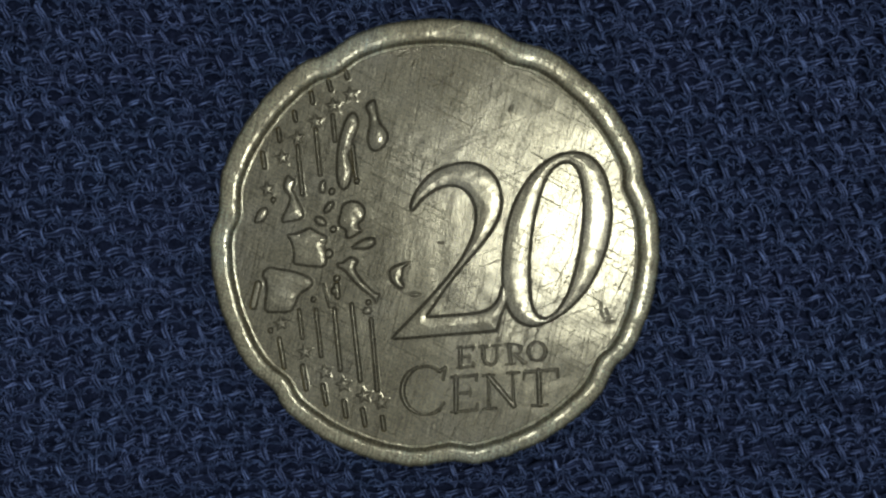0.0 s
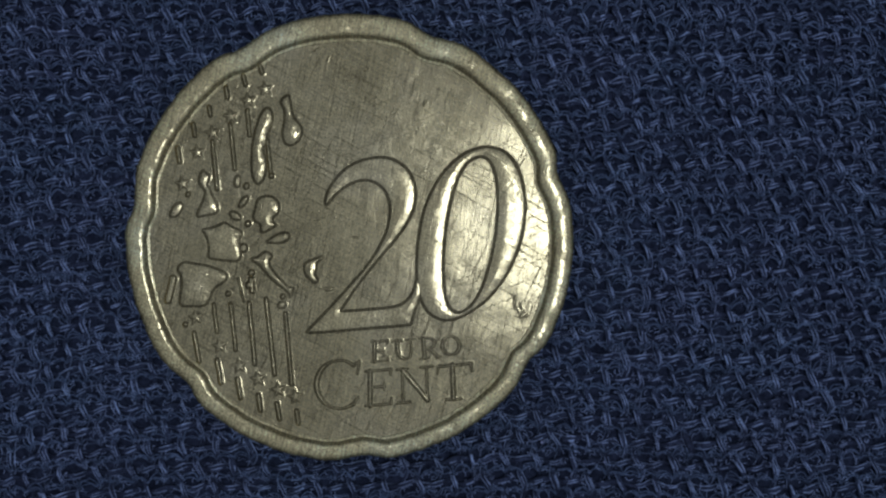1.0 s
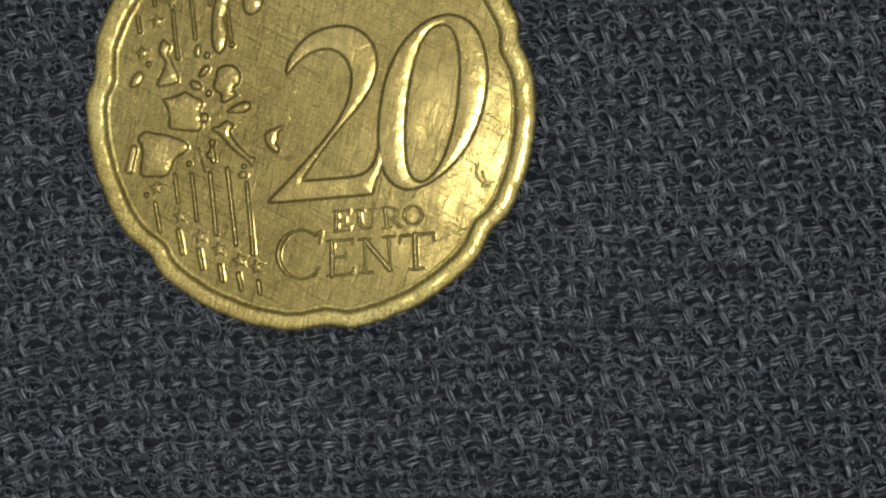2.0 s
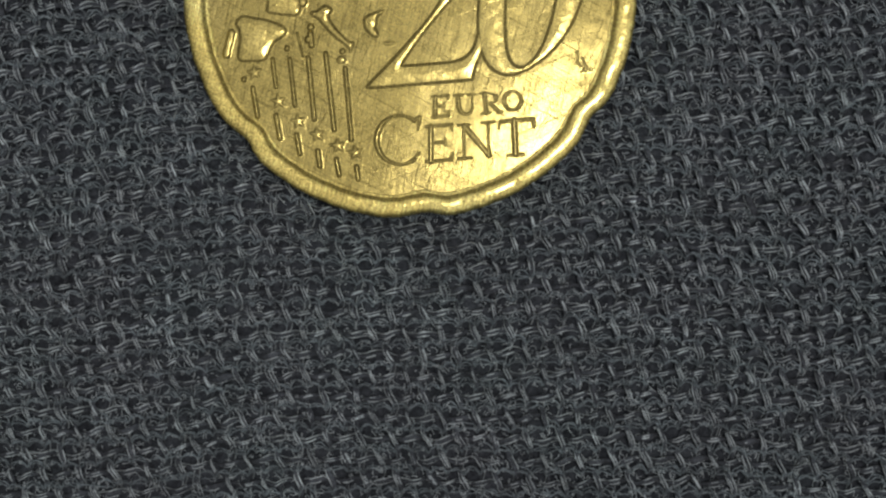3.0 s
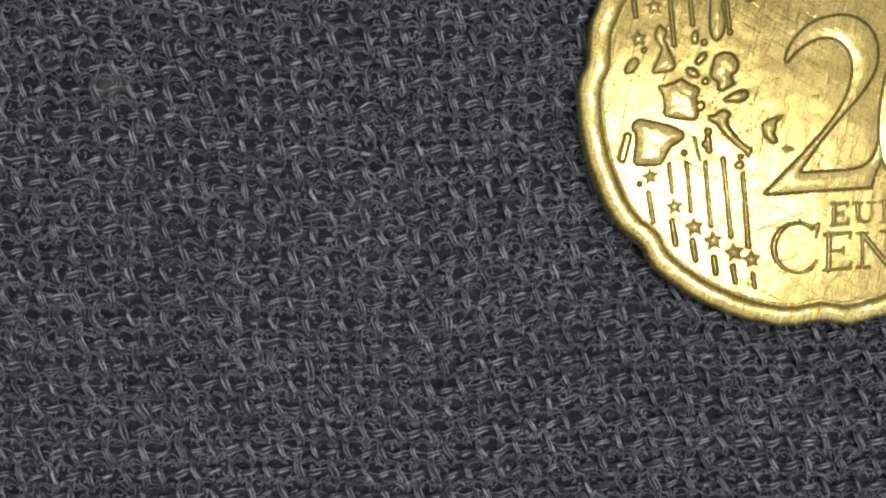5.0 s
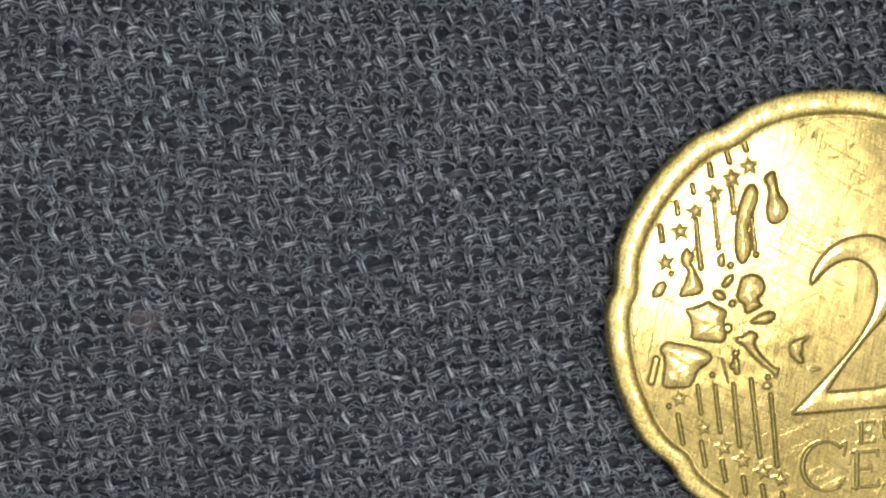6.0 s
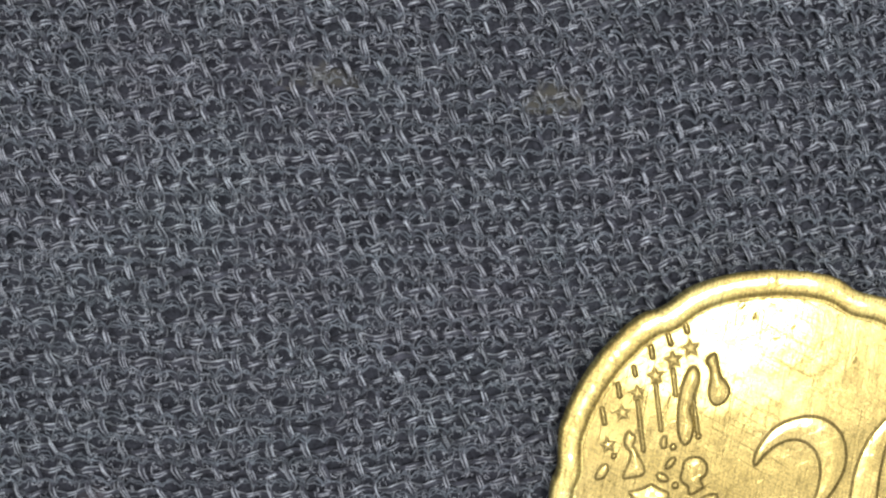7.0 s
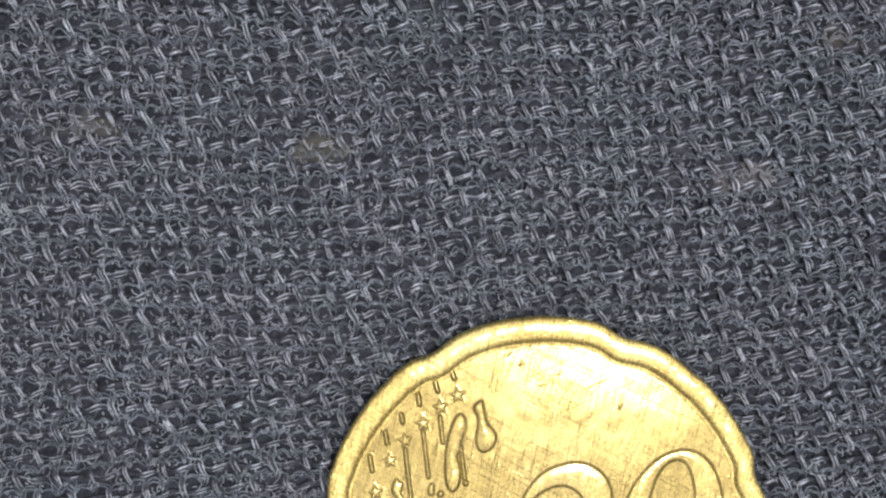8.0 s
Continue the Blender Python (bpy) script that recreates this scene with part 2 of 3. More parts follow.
cloth = tagged(new("cloth"), "dark navy woven cloth, softly rumpled open weave of plied yarn", "cloth", kind="structure")
cloth.rotation_euler = (0, 0, radians(CLOTH_TURN))
for i in range(int(LEFT / WARP_PITCH), int(RIGHT / WARP_PITCH) + 1):
    thread("warp_thread", i, True, YARN_UP, cloth)
for j in range(int(BOTTOM / WEFT_PITCH), int(TOP / WEFT_PITCH) + 1):
    thread("weft_thread", j, False, YARN_ACROSS, cloth)
for j in range(int(BOTTOM / WEFT_PITCH), int(TOP / WEFT_PITCH) + 1):
    binder(j)

# layer added below, reaching out of sight, coloured as shade in the weave's openings
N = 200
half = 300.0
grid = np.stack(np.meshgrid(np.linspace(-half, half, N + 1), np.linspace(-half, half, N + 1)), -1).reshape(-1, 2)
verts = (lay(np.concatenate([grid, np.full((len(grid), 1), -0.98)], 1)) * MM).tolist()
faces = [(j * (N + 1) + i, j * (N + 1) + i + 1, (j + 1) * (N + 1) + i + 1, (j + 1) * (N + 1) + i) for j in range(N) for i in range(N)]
tagged(mesh_object("ground", verts, faces, SHADED_BACKING), "dark navy underlay added below the woven cloth as shade in its openings", "cloth", kind="structure")

# loose fuzz on the weave, lying mostly along the yarns
rng = np.random.default_rng(5)
fibres = []
for _ in range(34000):
    x, y = rng.uniform(LEFT + 2, RIGHT - 2), rng.uniform(BOTTOM + 2, TOP - 2)
    way = rng.choice((0.1, -1.15, 1.9)) + rng.normal(0, 0.5)
    bend, size = rng.normal(0, 0.9), rng.uniform(0.08, 0.24)
    u = np.linspace(-1, 1, 4)
    turn = way + bend * u
    line = np.stack([x + size * u * np.cos(turn), y + size * u * np.sin(turn), -0.26 + 0.08 * (1 - u * u) + rng.uniform(-0.30, 0.12) + 0 * u], 1)
    fibres.append((line, np.full(4, rng.uniform(0.012, 0.020))))
tagged(tubes("cloth_fuzz", fibres, YARN_UP), "fine loose navy fibres lying on the cloth", "lint", kind="stuff")


def speck(x, y, size):
    """A pale fleck of lint: a small crumpled clump."""
    bm = bmesh.new()
    bmesh.ops.create_icosphere(bm, subdivisions=2, radius=size * MM)
    for v in bm.verts:
        d = v.co.normalized()
        v.co *= 0.75 + 0.5 * noise.noise(d * 2.1 + Vector((x, y, 0)))
        v.co.z *= 0.6
    me = bpy.data.meshes.new("lint_speck")
    bm.to_mesh(me)
    bm.free()
    me.materials.append(LINT)
    me.shade_smooth()
    ob = new("lint_speck", me)
    ob.location = (x * MM, y * MM, lay(np.array((x, y, -0.02 + 0.35 * size)))[2] * MM)
    return tagged(ob, "tiny pale fleck of lint caught on the navy cloth", "lint", "lint specks")


for x, y, size in ((-0.55, 15.7, 0.10), (-12.5, 13.0, 0.085), (16.4, 22.8, 0.09), (-18.6, 6.05, 0.08), (-22.2, 5.2, 0.08), (9.74, -10.4, 0.10), (23.6, -9.6, 0.09), (-5.25, 14.4, 0.075), (-21.2, 4.4, 0.07), (12.9, -11.4, 0.07), (-6.1, 16.9, 0.07), (-27.2, 11.9, 0.08), (-21.9, 19.0, 0.07), (-20.3, 4.4, 0.06)):
    speck(x, y, size)

# ---------------------------------------------------------------- the coin
FIELD_Z, RIM_Z, COIN_R, BASE_Z = 1.90, 2.12, 11.20, 0.03
NOTCH_AT, NOTCHES = 17.0, 7
STRIKE_Y = -0.15  # the die sat a little off the blank's middle
coin = tagged(new("coin"), "worn brass twenty cent coin with scalloped rim on navy cloth", "coin")


def notch(angle):
    """How far the edge dips in at an angle: seven flowing indents round the coin."""
    step = 2 * math.pi / NOTCHES
    d = (angle - radians(NOTCH_AT) + step / 2) % step - step / 2
    d *= COIN_R
    return math.exp(-((d / (0.75 if d > 0 else 1.15)) ** 2))


def rim():
    """The raised, worn rim with the plain edge and the underside."""
    turns = 900
    # radius, height, share of the notch, share of the wear
    profile = [(9.90, FIELD_Z - 0.03, 0.9, 0.2), (10.00, FIELD_Z + 0.005, 0.9, 0.2), (10.04, FIELD_Z + 0.025, 0.9, 0.3), (10.08, FIELD_Z + 0.015, 0.95, 0.3), (10.16, FIELD_Z + 0.05, 1, 0.5),
               (10.25, RIM_Z - 0.075, 1, 0.6), (10.31, RIM_Z - 0.030, 1, 0.7), (10.42, RIM_Z - 0.004, 1, 0.7), (10.56, RIM_Z + 0.006, 1, 0.7), (10.72, RIM_Z + 0.010, 1, 0.8),
               (10.90, RIM_Z + 0.003, 1, 0.9), (11.05, RIM_Z - 0.016, 1, 1.0), (11.15, RIM_Z - 0.050, 1, 1.0), (11.21, RIM_Z - 0.14, 1, 0.8), (11.23, RIM_Z - 0.34, 1, 0.5), (11.23, 0.36, 1, 0.4), (11.15, 0.14, 1, 0.4), (10.85, BASE_Z, 1, 0.4), (10.2, BASE_Z, 1, 0)]
    verts, faces = [], []
    for i in range(turns):
        a = 2 * math.pi * i / turns
        c, s = math.cos(a), math.sin(a)
        dip = notch(a)
        wear = 0.055 * noise.noise((c * 16, s * 16, 1.5)) + 0.040 * noise.noise((c * 45, s * 45, 7.5))
        low = 0.026 * noise.noise((c * 9, s * 9, 4.0)) + 0.004 * noise.noise((c * 55, s * 55, 9.0))
        for n_, (r, z, share, worn) in enumerate(profile):
            edge = 0.004 * noise.noise((c * 30, s * 30, 3.0 + 0.6 * n_)) if 4 < n_ < 14 else 0
            rr = r - 0.31 * share * dip + worn * wear
            aside = STRIKE_Y * min(1, max(0, (9 - n_) / 3))
            verts.append((rr * c * MM, (rr * s + aside) * MM, (z + (worn * low + edge if 3 < n_ < 15 else 0)) * MM))
    p = len(profile)
    for i in range(turns):
        j = (i + 1) % turns
        for k in range(p - 1):
            faces.append((i * p + k, j * p + k, j * p + k + 1, i * p + k + 1))
    faces.append(tuple(i * p + p - 1 for i in range(turns))[::-1])
    faces = [f[::-1] for f in faces]
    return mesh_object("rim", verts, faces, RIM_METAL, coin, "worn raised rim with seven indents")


def field():
    """The struck flat of the coin, a little uneven."""
    rings, turns = 60, 240
    verts, faces = [(0, 0, FIELD_Z * MM)], []
    for k in range(1, rings + 1):
        r = 9.98 * k / rings
        for i in range(turns):
            a = 2 * math.pi * i / turns
            rr = r - 0.28 * notch(a) * (k / rings) ** 12
            x, y = rr * math.cos(a), rr * math.sin(a) + STRIKE_Y * k / rings
            z = FIELD_Z + 0.012 * noise.noise((x * 0.35, y * 0.35, 5.0)) + 0.004 * noise.noise((x * 1.3, y * 1.3, 8.0))
            verts.append((x * MM, y * MM, z * MM))
    for i in range(turns):
        j = (i + 1) % turns
        faces.append((0, 1 + i, 1 + j))
        for k in range(rings - 1):
            a, b = 1 + k * turns, 1 + (k + 1) * turns
            faces.append((a + i, b + i, b + j, a + j))
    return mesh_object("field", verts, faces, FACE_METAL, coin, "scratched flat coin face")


def rounded(points, times=2):
    """Cuts the corners of a closed outline."""
    p = np.array(points, float)
    for _ in range(times):
        q = np.roll(p, -1, 0)
        p = np.stack([0.75 * p + 0.25 * q, 0.25 * p + 0.75 * q], 1).reshape(-1, 2)
    return p


def inside(outline, x, y):
    """Signed distance to a closed outline, positive inside."""
    best, within = np.full(x.shape, 1e9), np.zeros(x.shape, bool)
    for (ax, ay), (bx, by) in zip(outline, np.roll(outline, -1, 0)):
        ex, ey = bx - ax, by - ay
        u = np.clip(((x - ax) * ex + (y - ay) * ey) / (ex * ex + ey * ey + 1e-12), 0, 1)
        best = np.minimum(best, np.hypot(x - ax - u * ex, y - ay - u * ey))
        if ey:
            within ^= ((ay > y) != (by > y)) & (x < ax + (y - ay) * ex / ey)
    return np.where(within, best, -best)


def stroked(strokes, x, y):
    """Signed distance to pen strokes whose width runs from point to point."""
    best = np.full(x.shape, -1e9)
    for stroke in strokes:
        for (ax, ay, aw), (bx, by, bw) in zip(stroke, stroke[1:]):
            ex, ey = bx - ax, by - ay
            u = np.clip(((x - ax) * ex + (y - ay) * ey) / (ex * ex + ey * ey + 1e-12), 0, 1)
            best = np.maximum(best, (aw + (bw - aw) * u) / 2 - np.hypot(x - ax - u * ex, y - ay - u * ey))
    return best


def relief(name, shape, box, height, slope=0.24, dish=0.0, cell=0.028, label="", dome=0.35, reach=0.7, lump=0.002):
    """A struck shape: its signed distance becomes a height with sloping flanks and a worn top."""
    pad = 0.3
    xs = np.arange(box[0] - pad, box[2] + pad, cell)
    ys = np.arange(box[1] - pad, box[3] + pad, cell)
    x, y = np.meshgrid(xs, ys)
    d = shape(x, y)
    u = np.clip((d + 0.35 * slope) / slope, -0.35, 1)
    up = np.where(u > 0, u * u * (3 - 2 * u), u * 0.5)
    top = np.clip((d - 0.65 * slope) / 0.5, 0, 1)
    z = FIELD_Z + height * ((1 - dome) * up + dome * np.sin(np.clip(d, 0, reach) / reach * 1.57)) - dish * top * height
    z += lump * (np.sin(x * 4.1 + 2.3 * np.sin(y * 2.7)) * np.sin(y * 3.7 + 1.9 * np.sin(x * 2.3)) + 0.4 * np.sin(x * 9.7 + 2.0 * np.sin(y * 6.1)) * np.sin(y * 8.9)) * np.clip(u, 0, 1)
    keep = d > -0.35 * slope - 2.2 * cell
    quad = keep[:-1, :-1] & keep[1:, :-1] & keep[:-1, 1:] & keep[1:, 1:]
    number = np.full(x.shape, -1)
    used = np.zeros(x.shape, bool)
    used[:-1, :-1] |= quad
    used[1:, :-1] |= quad
    used[:-1, 1:] |= quad
    used[1:, 1:] |= quad
    number[used] = np.arange(used.sum())
    verts = (np.stack([x[used], y[used], z[used]], 1) * MM).tolist()
    faces = np.stack([number[:-1, :-1][quad], number[:-1, 1:][quad], number[1:, 1:][quad], number[1:, :-1][quad]], 1).tolist()
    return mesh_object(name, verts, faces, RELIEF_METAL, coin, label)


def bounds(points):
    p = np.array([q[:2] for q in points])
    return (*p.min(0), *p.max(0))


def raised(name, points, height, slope=0.24, dish=0.0, label="", cut=None, dome=0.35, reach=0.7, lump=0.002):
    line = rounded(points)
    hole = rounded(cut) if cut is not None else None

    def shape(x, y):
        d = inside(line, x, y)
        return d if hole is None else np.minimum(d, -inside(hole, x, y))

    return relief(name, shape, bounds(line), height, slope, dish, label=label, dome=dome, reach=reach, lump=lump)


def lettered(name, strokes, height, label=""):
    return relief(name, lambda x, y: stroked(strokes, x, y), bounds([p for s in strokes for p in s]), 0.70 * height, 0.14, cell=0.024, label=label, dome=0.6, reach=0.16)


def star(x0, y0, r=0.46, turn=8.0):
    points = []
    for k in range(10):
        a = radians(90 + turn + 36 * k)
        rr = r if k % 2 == 0 else r * 0.48
        points.append((x0 + rr * math.cos(a), y0 + rr * math.sin(a)))
    line = np.array(points)
    return relief("star", lambda x, y: inside(line, x, y), bounds(points), 0.065, 0.15, cell=0.024, dome=0.55, reach=0.25)


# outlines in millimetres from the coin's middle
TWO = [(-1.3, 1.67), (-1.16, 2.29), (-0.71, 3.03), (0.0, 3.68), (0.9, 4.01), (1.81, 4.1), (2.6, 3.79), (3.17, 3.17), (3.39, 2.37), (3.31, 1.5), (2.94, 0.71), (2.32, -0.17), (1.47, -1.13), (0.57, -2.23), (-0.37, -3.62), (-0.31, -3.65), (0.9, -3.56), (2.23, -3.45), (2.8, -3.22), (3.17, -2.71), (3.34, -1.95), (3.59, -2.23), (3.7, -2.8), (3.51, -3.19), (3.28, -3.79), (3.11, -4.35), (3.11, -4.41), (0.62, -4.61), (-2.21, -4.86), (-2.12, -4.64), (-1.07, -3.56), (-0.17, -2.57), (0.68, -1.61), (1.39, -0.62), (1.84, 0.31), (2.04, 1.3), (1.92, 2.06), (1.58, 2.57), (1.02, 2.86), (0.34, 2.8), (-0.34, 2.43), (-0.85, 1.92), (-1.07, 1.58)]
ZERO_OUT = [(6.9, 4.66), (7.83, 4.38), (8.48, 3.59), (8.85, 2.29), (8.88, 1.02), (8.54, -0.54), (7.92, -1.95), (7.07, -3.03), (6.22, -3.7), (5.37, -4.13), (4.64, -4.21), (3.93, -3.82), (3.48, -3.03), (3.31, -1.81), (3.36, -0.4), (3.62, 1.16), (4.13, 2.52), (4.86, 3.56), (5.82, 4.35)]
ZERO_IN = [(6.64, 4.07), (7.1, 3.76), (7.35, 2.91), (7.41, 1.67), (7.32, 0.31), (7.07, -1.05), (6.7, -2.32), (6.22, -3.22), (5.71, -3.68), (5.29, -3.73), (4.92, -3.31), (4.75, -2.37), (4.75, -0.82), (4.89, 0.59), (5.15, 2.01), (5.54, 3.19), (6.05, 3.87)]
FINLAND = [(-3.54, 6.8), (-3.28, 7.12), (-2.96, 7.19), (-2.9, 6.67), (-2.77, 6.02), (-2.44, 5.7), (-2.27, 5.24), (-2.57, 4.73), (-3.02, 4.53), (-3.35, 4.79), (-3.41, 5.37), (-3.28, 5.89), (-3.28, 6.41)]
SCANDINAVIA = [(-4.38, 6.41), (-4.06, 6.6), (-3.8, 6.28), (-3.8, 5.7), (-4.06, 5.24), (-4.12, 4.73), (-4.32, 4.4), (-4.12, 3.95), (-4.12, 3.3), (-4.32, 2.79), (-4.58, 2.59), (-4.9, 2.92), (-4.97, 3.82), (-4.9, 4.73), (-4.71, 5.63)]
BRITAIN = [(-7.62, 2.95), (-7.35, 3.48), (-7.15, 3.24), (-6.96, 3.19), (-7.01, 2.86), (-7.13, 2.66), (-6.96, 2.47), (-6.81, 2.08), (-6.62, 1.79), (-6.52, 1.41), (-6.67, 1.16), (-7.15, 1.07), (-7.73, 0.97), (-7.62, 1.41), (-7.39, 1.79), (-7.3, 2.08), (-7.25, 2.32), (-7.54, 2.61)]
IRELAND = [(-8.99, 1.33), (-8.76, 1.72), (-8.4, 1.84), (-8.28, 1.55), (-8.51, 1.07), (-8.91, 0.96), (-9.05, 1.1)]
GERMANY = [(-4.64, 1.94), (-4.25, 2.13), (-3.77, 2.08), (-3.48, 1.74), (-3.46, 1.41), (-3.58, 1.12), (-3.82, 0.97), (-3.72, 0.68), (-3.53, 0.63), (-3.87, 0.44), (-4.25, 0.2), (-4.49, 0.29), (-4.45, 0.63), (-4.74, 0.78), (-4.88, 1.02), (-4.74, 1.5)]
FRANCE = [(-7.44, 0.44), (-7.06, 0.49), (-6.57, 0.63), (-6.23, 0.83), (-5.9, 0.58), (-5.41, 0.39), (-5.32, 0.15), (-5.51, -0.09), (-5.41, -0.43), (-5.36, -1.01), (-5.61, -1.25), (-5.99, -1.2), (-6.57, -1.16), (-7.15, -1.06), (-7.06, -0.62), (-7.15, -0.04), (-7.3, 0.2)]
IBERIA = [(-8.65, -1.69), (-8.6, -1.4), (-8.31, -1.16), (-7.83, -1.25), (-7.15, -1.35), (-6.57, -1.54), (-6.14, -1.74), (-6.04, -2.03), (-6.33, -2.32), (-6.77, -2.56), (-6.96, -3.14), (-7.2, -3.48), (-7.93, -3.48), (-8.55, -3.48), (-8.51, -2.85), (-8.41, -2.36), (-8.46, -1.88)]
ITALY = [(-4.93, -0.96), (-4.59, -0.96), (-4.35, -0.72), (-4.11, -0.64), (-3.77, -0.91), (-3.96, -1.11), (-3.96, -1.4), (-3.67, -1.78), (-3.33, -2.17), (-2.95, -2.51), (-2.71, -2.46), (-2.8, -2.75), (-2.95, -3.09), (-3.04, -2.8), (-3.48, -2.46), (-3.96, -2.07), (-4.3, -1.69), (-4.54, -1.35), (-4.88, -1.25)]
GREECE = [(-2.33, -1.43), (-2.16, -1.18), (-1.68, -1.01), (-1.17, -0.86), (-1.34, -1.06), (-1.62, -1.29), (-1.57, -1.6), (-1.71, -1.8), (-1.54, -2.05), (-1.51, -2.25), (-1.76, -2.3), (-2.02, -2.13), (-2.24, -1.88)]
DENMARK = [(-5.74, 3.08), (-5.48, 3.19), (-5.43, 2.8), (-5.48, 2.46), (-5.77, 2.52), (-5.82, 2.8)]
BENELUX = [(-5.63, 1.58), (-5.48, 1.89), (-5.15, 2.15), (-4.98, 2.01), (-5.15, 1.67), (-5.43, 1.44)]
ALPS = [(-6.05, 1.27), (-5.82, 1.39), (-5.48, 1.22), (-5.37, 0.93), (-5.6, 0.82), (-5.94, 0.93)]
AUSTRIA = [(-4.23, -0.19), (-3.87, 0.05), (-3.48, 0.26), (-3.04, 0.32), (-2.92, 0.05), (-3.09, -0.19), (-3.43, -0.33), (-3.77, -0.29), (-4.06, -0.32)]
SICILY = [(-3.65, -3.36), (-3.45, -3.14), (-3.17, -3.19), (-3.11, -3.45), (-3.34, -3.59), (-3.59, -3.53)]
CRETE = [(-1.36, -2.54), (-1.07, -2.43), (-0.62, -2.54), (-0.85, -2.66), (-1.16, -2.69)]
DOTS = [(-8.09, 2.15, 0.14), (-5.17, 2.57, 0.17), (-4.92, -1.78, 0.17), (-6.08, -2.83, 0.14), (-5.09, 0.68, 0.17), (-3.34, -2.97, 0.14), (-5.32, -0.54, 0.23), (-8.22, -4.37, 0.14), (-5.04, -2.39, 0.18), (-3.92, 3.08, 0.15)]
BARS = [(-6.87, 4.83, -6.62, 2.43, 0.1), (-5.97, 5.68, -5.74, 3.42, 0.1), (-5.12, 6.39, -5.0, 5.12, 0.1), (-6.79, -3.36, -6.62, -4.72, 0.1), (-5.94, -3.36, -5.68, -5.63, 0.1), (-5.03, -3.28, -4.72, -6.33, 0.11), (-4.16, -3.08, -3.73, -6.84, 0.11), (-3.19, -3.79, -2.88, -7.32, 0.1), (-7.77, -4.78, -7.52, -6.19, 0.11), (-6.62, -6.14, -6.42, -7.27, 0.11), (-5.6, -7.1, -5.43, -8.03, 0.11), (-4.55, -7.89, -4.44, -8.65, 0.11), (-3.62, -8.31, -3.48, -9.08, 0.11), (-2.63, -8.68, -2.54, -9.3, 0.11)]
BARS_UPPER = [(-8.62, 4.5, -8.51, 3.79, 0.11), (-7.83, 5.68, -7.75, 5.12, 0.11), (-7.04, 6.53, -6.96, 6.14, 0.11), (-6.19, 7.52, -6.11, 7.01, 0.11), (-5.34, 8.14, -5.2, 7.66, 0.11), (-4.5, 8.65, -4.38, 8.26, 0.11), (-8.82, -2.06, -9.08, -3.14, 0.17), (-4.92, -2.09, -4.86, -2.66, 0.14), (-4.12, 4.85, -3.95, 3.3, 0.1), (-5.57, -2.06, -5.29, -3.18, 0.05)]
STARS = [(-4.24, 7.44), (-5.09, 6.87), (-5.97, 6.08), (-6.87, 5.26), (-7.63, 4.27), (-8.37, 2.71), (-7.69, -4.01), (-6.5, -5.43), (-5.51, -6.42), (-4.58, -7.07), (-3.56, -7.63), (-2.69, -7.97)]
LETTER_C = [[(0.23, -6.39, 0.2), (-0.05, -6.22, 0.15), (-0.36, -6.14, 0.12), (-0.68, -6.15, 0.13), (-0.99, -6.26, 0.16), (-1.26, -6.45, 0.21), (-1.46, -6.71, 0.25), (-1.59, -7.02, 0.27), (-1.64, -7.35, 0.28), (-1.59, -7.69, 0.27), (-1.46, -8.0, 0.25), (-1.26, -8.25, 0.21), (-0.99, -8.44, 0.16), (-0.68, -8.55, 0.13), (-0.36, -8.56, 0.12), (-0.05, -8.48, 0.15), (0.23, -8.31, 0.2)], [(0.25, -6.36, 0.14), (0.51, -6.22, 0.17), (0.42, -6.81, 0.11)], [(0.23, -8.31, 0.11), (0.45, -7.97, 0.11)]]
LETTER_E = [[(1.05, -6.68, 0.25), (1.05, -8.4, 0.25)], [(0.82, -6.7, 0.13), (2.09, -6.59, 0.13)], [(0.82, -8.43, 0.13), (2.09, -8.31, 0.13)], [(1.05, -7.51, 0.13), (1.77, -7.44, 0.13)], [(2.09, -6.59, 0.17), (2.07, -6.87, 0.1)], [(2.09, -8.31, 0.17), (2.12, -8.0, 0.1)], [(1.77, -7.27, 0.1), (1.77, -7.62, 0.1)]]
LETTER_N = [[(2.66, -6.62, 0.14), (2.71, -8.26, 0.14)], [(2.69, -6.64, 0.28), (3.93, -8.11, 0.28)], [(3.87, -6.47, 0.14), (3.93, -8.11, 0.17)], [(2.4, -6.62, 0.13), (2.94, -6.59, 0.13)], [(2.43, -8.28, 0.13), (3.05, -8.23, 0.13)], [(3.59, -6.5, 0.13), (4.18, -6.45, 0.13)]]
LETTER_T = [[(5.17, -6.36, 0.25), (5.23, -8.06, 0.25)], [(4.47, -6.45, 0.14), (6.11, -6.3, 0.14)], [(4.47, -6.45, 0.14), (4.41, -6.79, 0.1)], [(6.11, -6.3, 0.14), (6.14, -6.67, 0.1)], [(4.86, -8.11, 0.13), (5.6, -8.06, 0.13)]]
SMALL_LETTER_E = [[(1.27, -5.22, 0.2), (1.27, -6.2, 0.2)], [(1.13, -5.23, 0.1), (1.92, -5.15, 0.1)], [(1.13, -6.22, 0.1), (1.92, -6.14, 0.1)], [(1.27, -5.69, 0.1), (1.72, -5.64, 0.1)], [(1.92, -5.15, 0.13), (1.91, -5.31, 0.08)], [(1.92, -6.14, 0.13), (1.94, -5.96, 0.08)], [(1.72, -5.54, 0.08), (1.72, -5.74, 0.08)]]
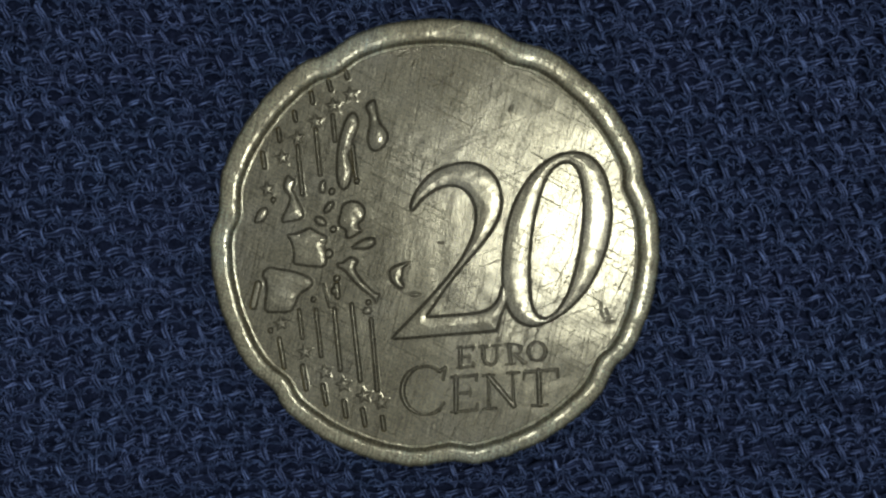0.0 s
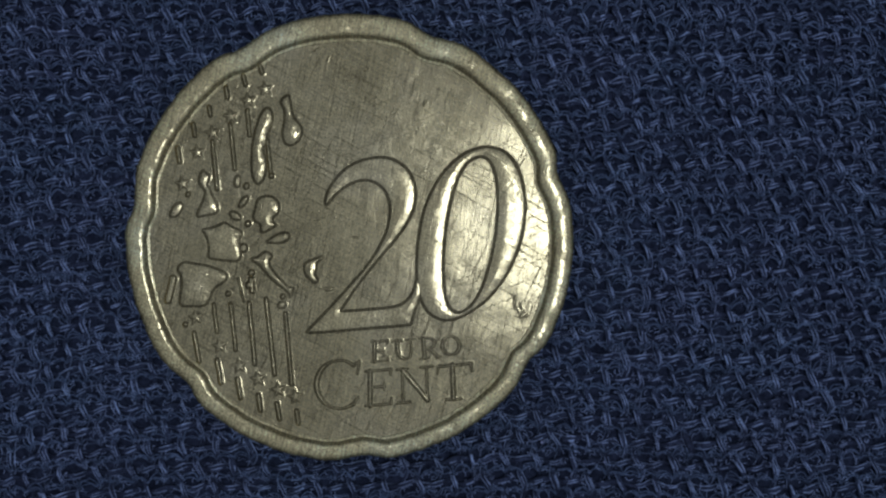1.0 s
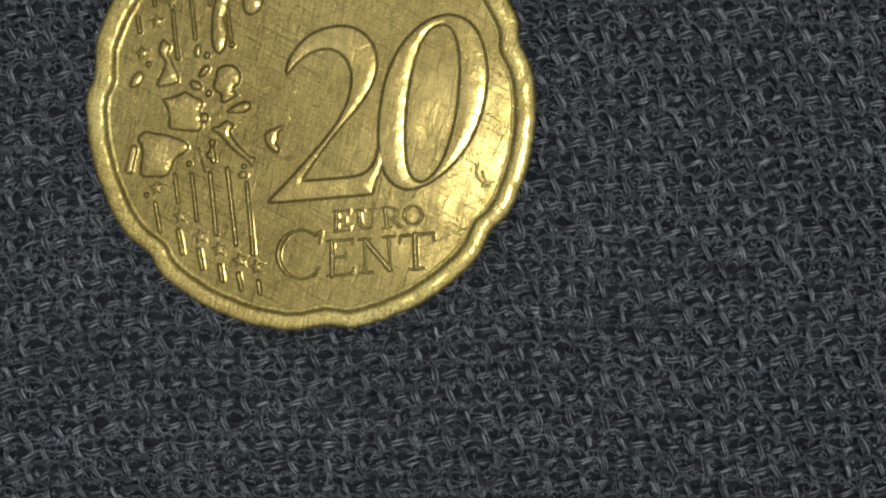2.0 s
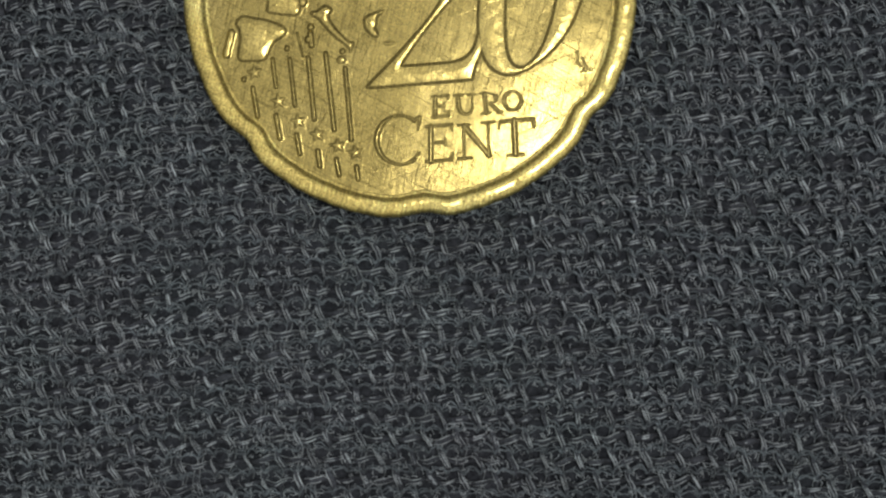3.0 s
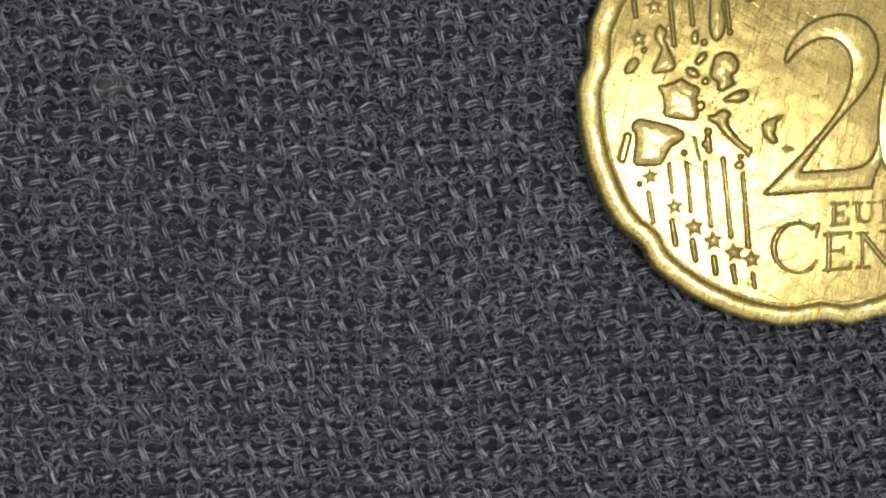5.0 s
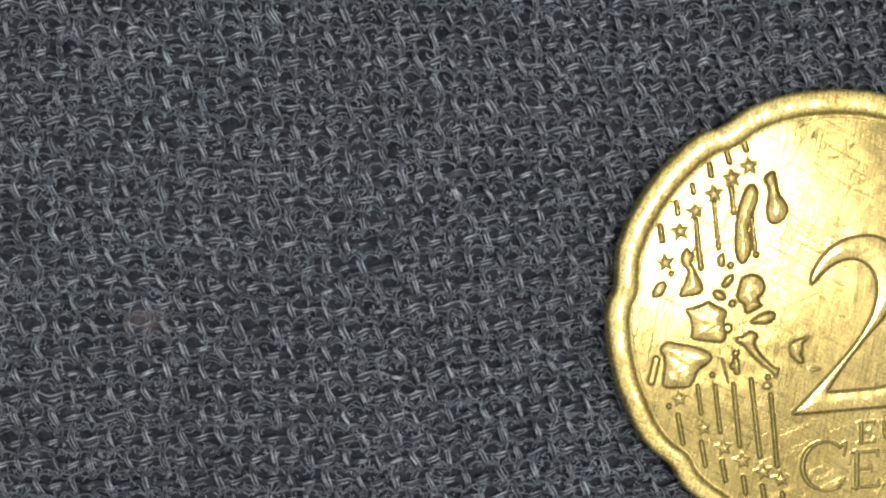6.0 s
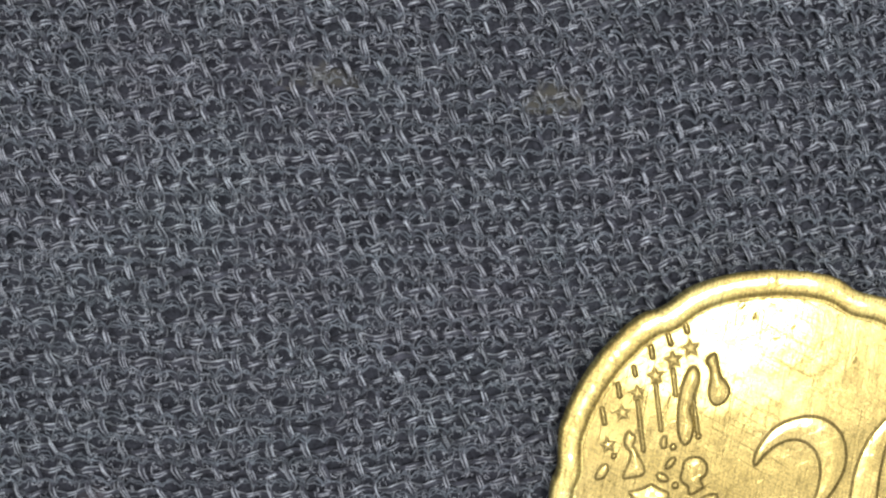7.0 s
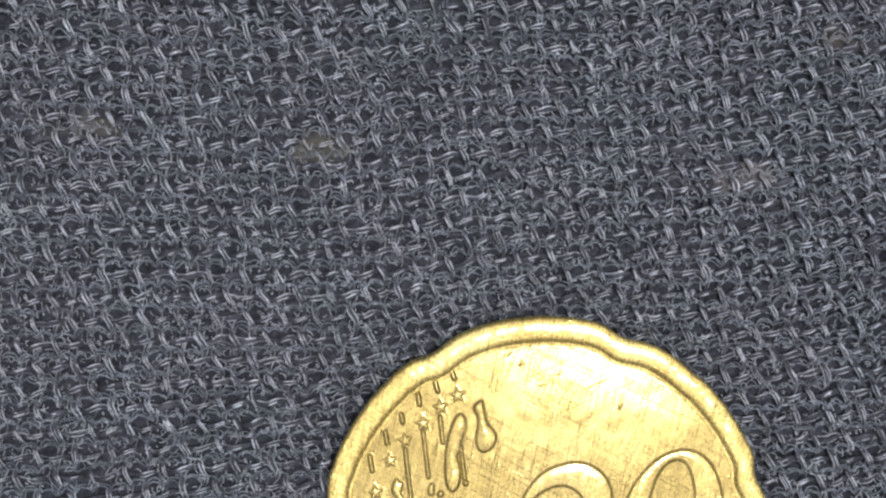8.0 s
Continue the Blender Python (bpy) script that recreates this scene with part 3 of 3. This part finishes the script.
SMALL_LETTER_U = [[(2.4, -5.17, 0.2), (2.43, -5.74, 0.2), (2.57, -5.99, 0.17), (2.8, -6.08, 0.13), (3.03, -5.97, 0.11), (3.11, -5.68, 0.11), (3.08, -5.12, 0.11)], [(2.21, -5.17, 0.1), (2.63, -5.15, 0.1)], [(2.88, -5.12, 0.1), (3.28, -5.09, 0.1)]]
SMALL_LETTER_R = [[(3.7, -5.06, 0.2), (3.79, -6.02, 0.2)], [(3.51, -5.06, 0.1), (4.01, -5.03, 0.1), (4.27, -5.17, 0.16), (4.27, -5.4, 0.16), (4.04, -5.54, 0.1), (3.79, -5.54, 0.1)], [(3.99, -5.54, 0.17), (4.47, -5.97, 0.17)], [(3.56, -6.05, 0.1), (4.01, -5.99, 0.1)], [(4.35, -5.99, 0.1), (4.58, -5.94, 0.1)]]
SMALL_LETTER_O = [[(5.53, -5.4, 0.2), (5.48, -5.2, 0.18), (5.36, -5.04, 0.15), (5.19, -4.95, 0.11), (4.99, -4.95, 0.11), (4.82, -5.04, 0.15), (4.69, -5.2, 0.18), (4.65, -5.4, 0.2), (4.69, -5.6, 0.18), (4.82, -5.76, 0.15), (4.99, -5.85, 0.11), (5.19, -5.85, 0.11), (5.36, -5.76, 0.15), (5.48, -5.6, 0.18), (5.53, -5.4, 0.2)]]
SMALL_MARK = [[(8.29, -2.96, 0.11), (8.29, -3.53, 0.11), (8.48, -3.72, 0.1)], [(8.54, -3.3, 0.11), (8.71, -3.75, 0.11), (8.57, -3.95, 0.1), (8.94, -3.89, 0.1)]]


rim()
field()
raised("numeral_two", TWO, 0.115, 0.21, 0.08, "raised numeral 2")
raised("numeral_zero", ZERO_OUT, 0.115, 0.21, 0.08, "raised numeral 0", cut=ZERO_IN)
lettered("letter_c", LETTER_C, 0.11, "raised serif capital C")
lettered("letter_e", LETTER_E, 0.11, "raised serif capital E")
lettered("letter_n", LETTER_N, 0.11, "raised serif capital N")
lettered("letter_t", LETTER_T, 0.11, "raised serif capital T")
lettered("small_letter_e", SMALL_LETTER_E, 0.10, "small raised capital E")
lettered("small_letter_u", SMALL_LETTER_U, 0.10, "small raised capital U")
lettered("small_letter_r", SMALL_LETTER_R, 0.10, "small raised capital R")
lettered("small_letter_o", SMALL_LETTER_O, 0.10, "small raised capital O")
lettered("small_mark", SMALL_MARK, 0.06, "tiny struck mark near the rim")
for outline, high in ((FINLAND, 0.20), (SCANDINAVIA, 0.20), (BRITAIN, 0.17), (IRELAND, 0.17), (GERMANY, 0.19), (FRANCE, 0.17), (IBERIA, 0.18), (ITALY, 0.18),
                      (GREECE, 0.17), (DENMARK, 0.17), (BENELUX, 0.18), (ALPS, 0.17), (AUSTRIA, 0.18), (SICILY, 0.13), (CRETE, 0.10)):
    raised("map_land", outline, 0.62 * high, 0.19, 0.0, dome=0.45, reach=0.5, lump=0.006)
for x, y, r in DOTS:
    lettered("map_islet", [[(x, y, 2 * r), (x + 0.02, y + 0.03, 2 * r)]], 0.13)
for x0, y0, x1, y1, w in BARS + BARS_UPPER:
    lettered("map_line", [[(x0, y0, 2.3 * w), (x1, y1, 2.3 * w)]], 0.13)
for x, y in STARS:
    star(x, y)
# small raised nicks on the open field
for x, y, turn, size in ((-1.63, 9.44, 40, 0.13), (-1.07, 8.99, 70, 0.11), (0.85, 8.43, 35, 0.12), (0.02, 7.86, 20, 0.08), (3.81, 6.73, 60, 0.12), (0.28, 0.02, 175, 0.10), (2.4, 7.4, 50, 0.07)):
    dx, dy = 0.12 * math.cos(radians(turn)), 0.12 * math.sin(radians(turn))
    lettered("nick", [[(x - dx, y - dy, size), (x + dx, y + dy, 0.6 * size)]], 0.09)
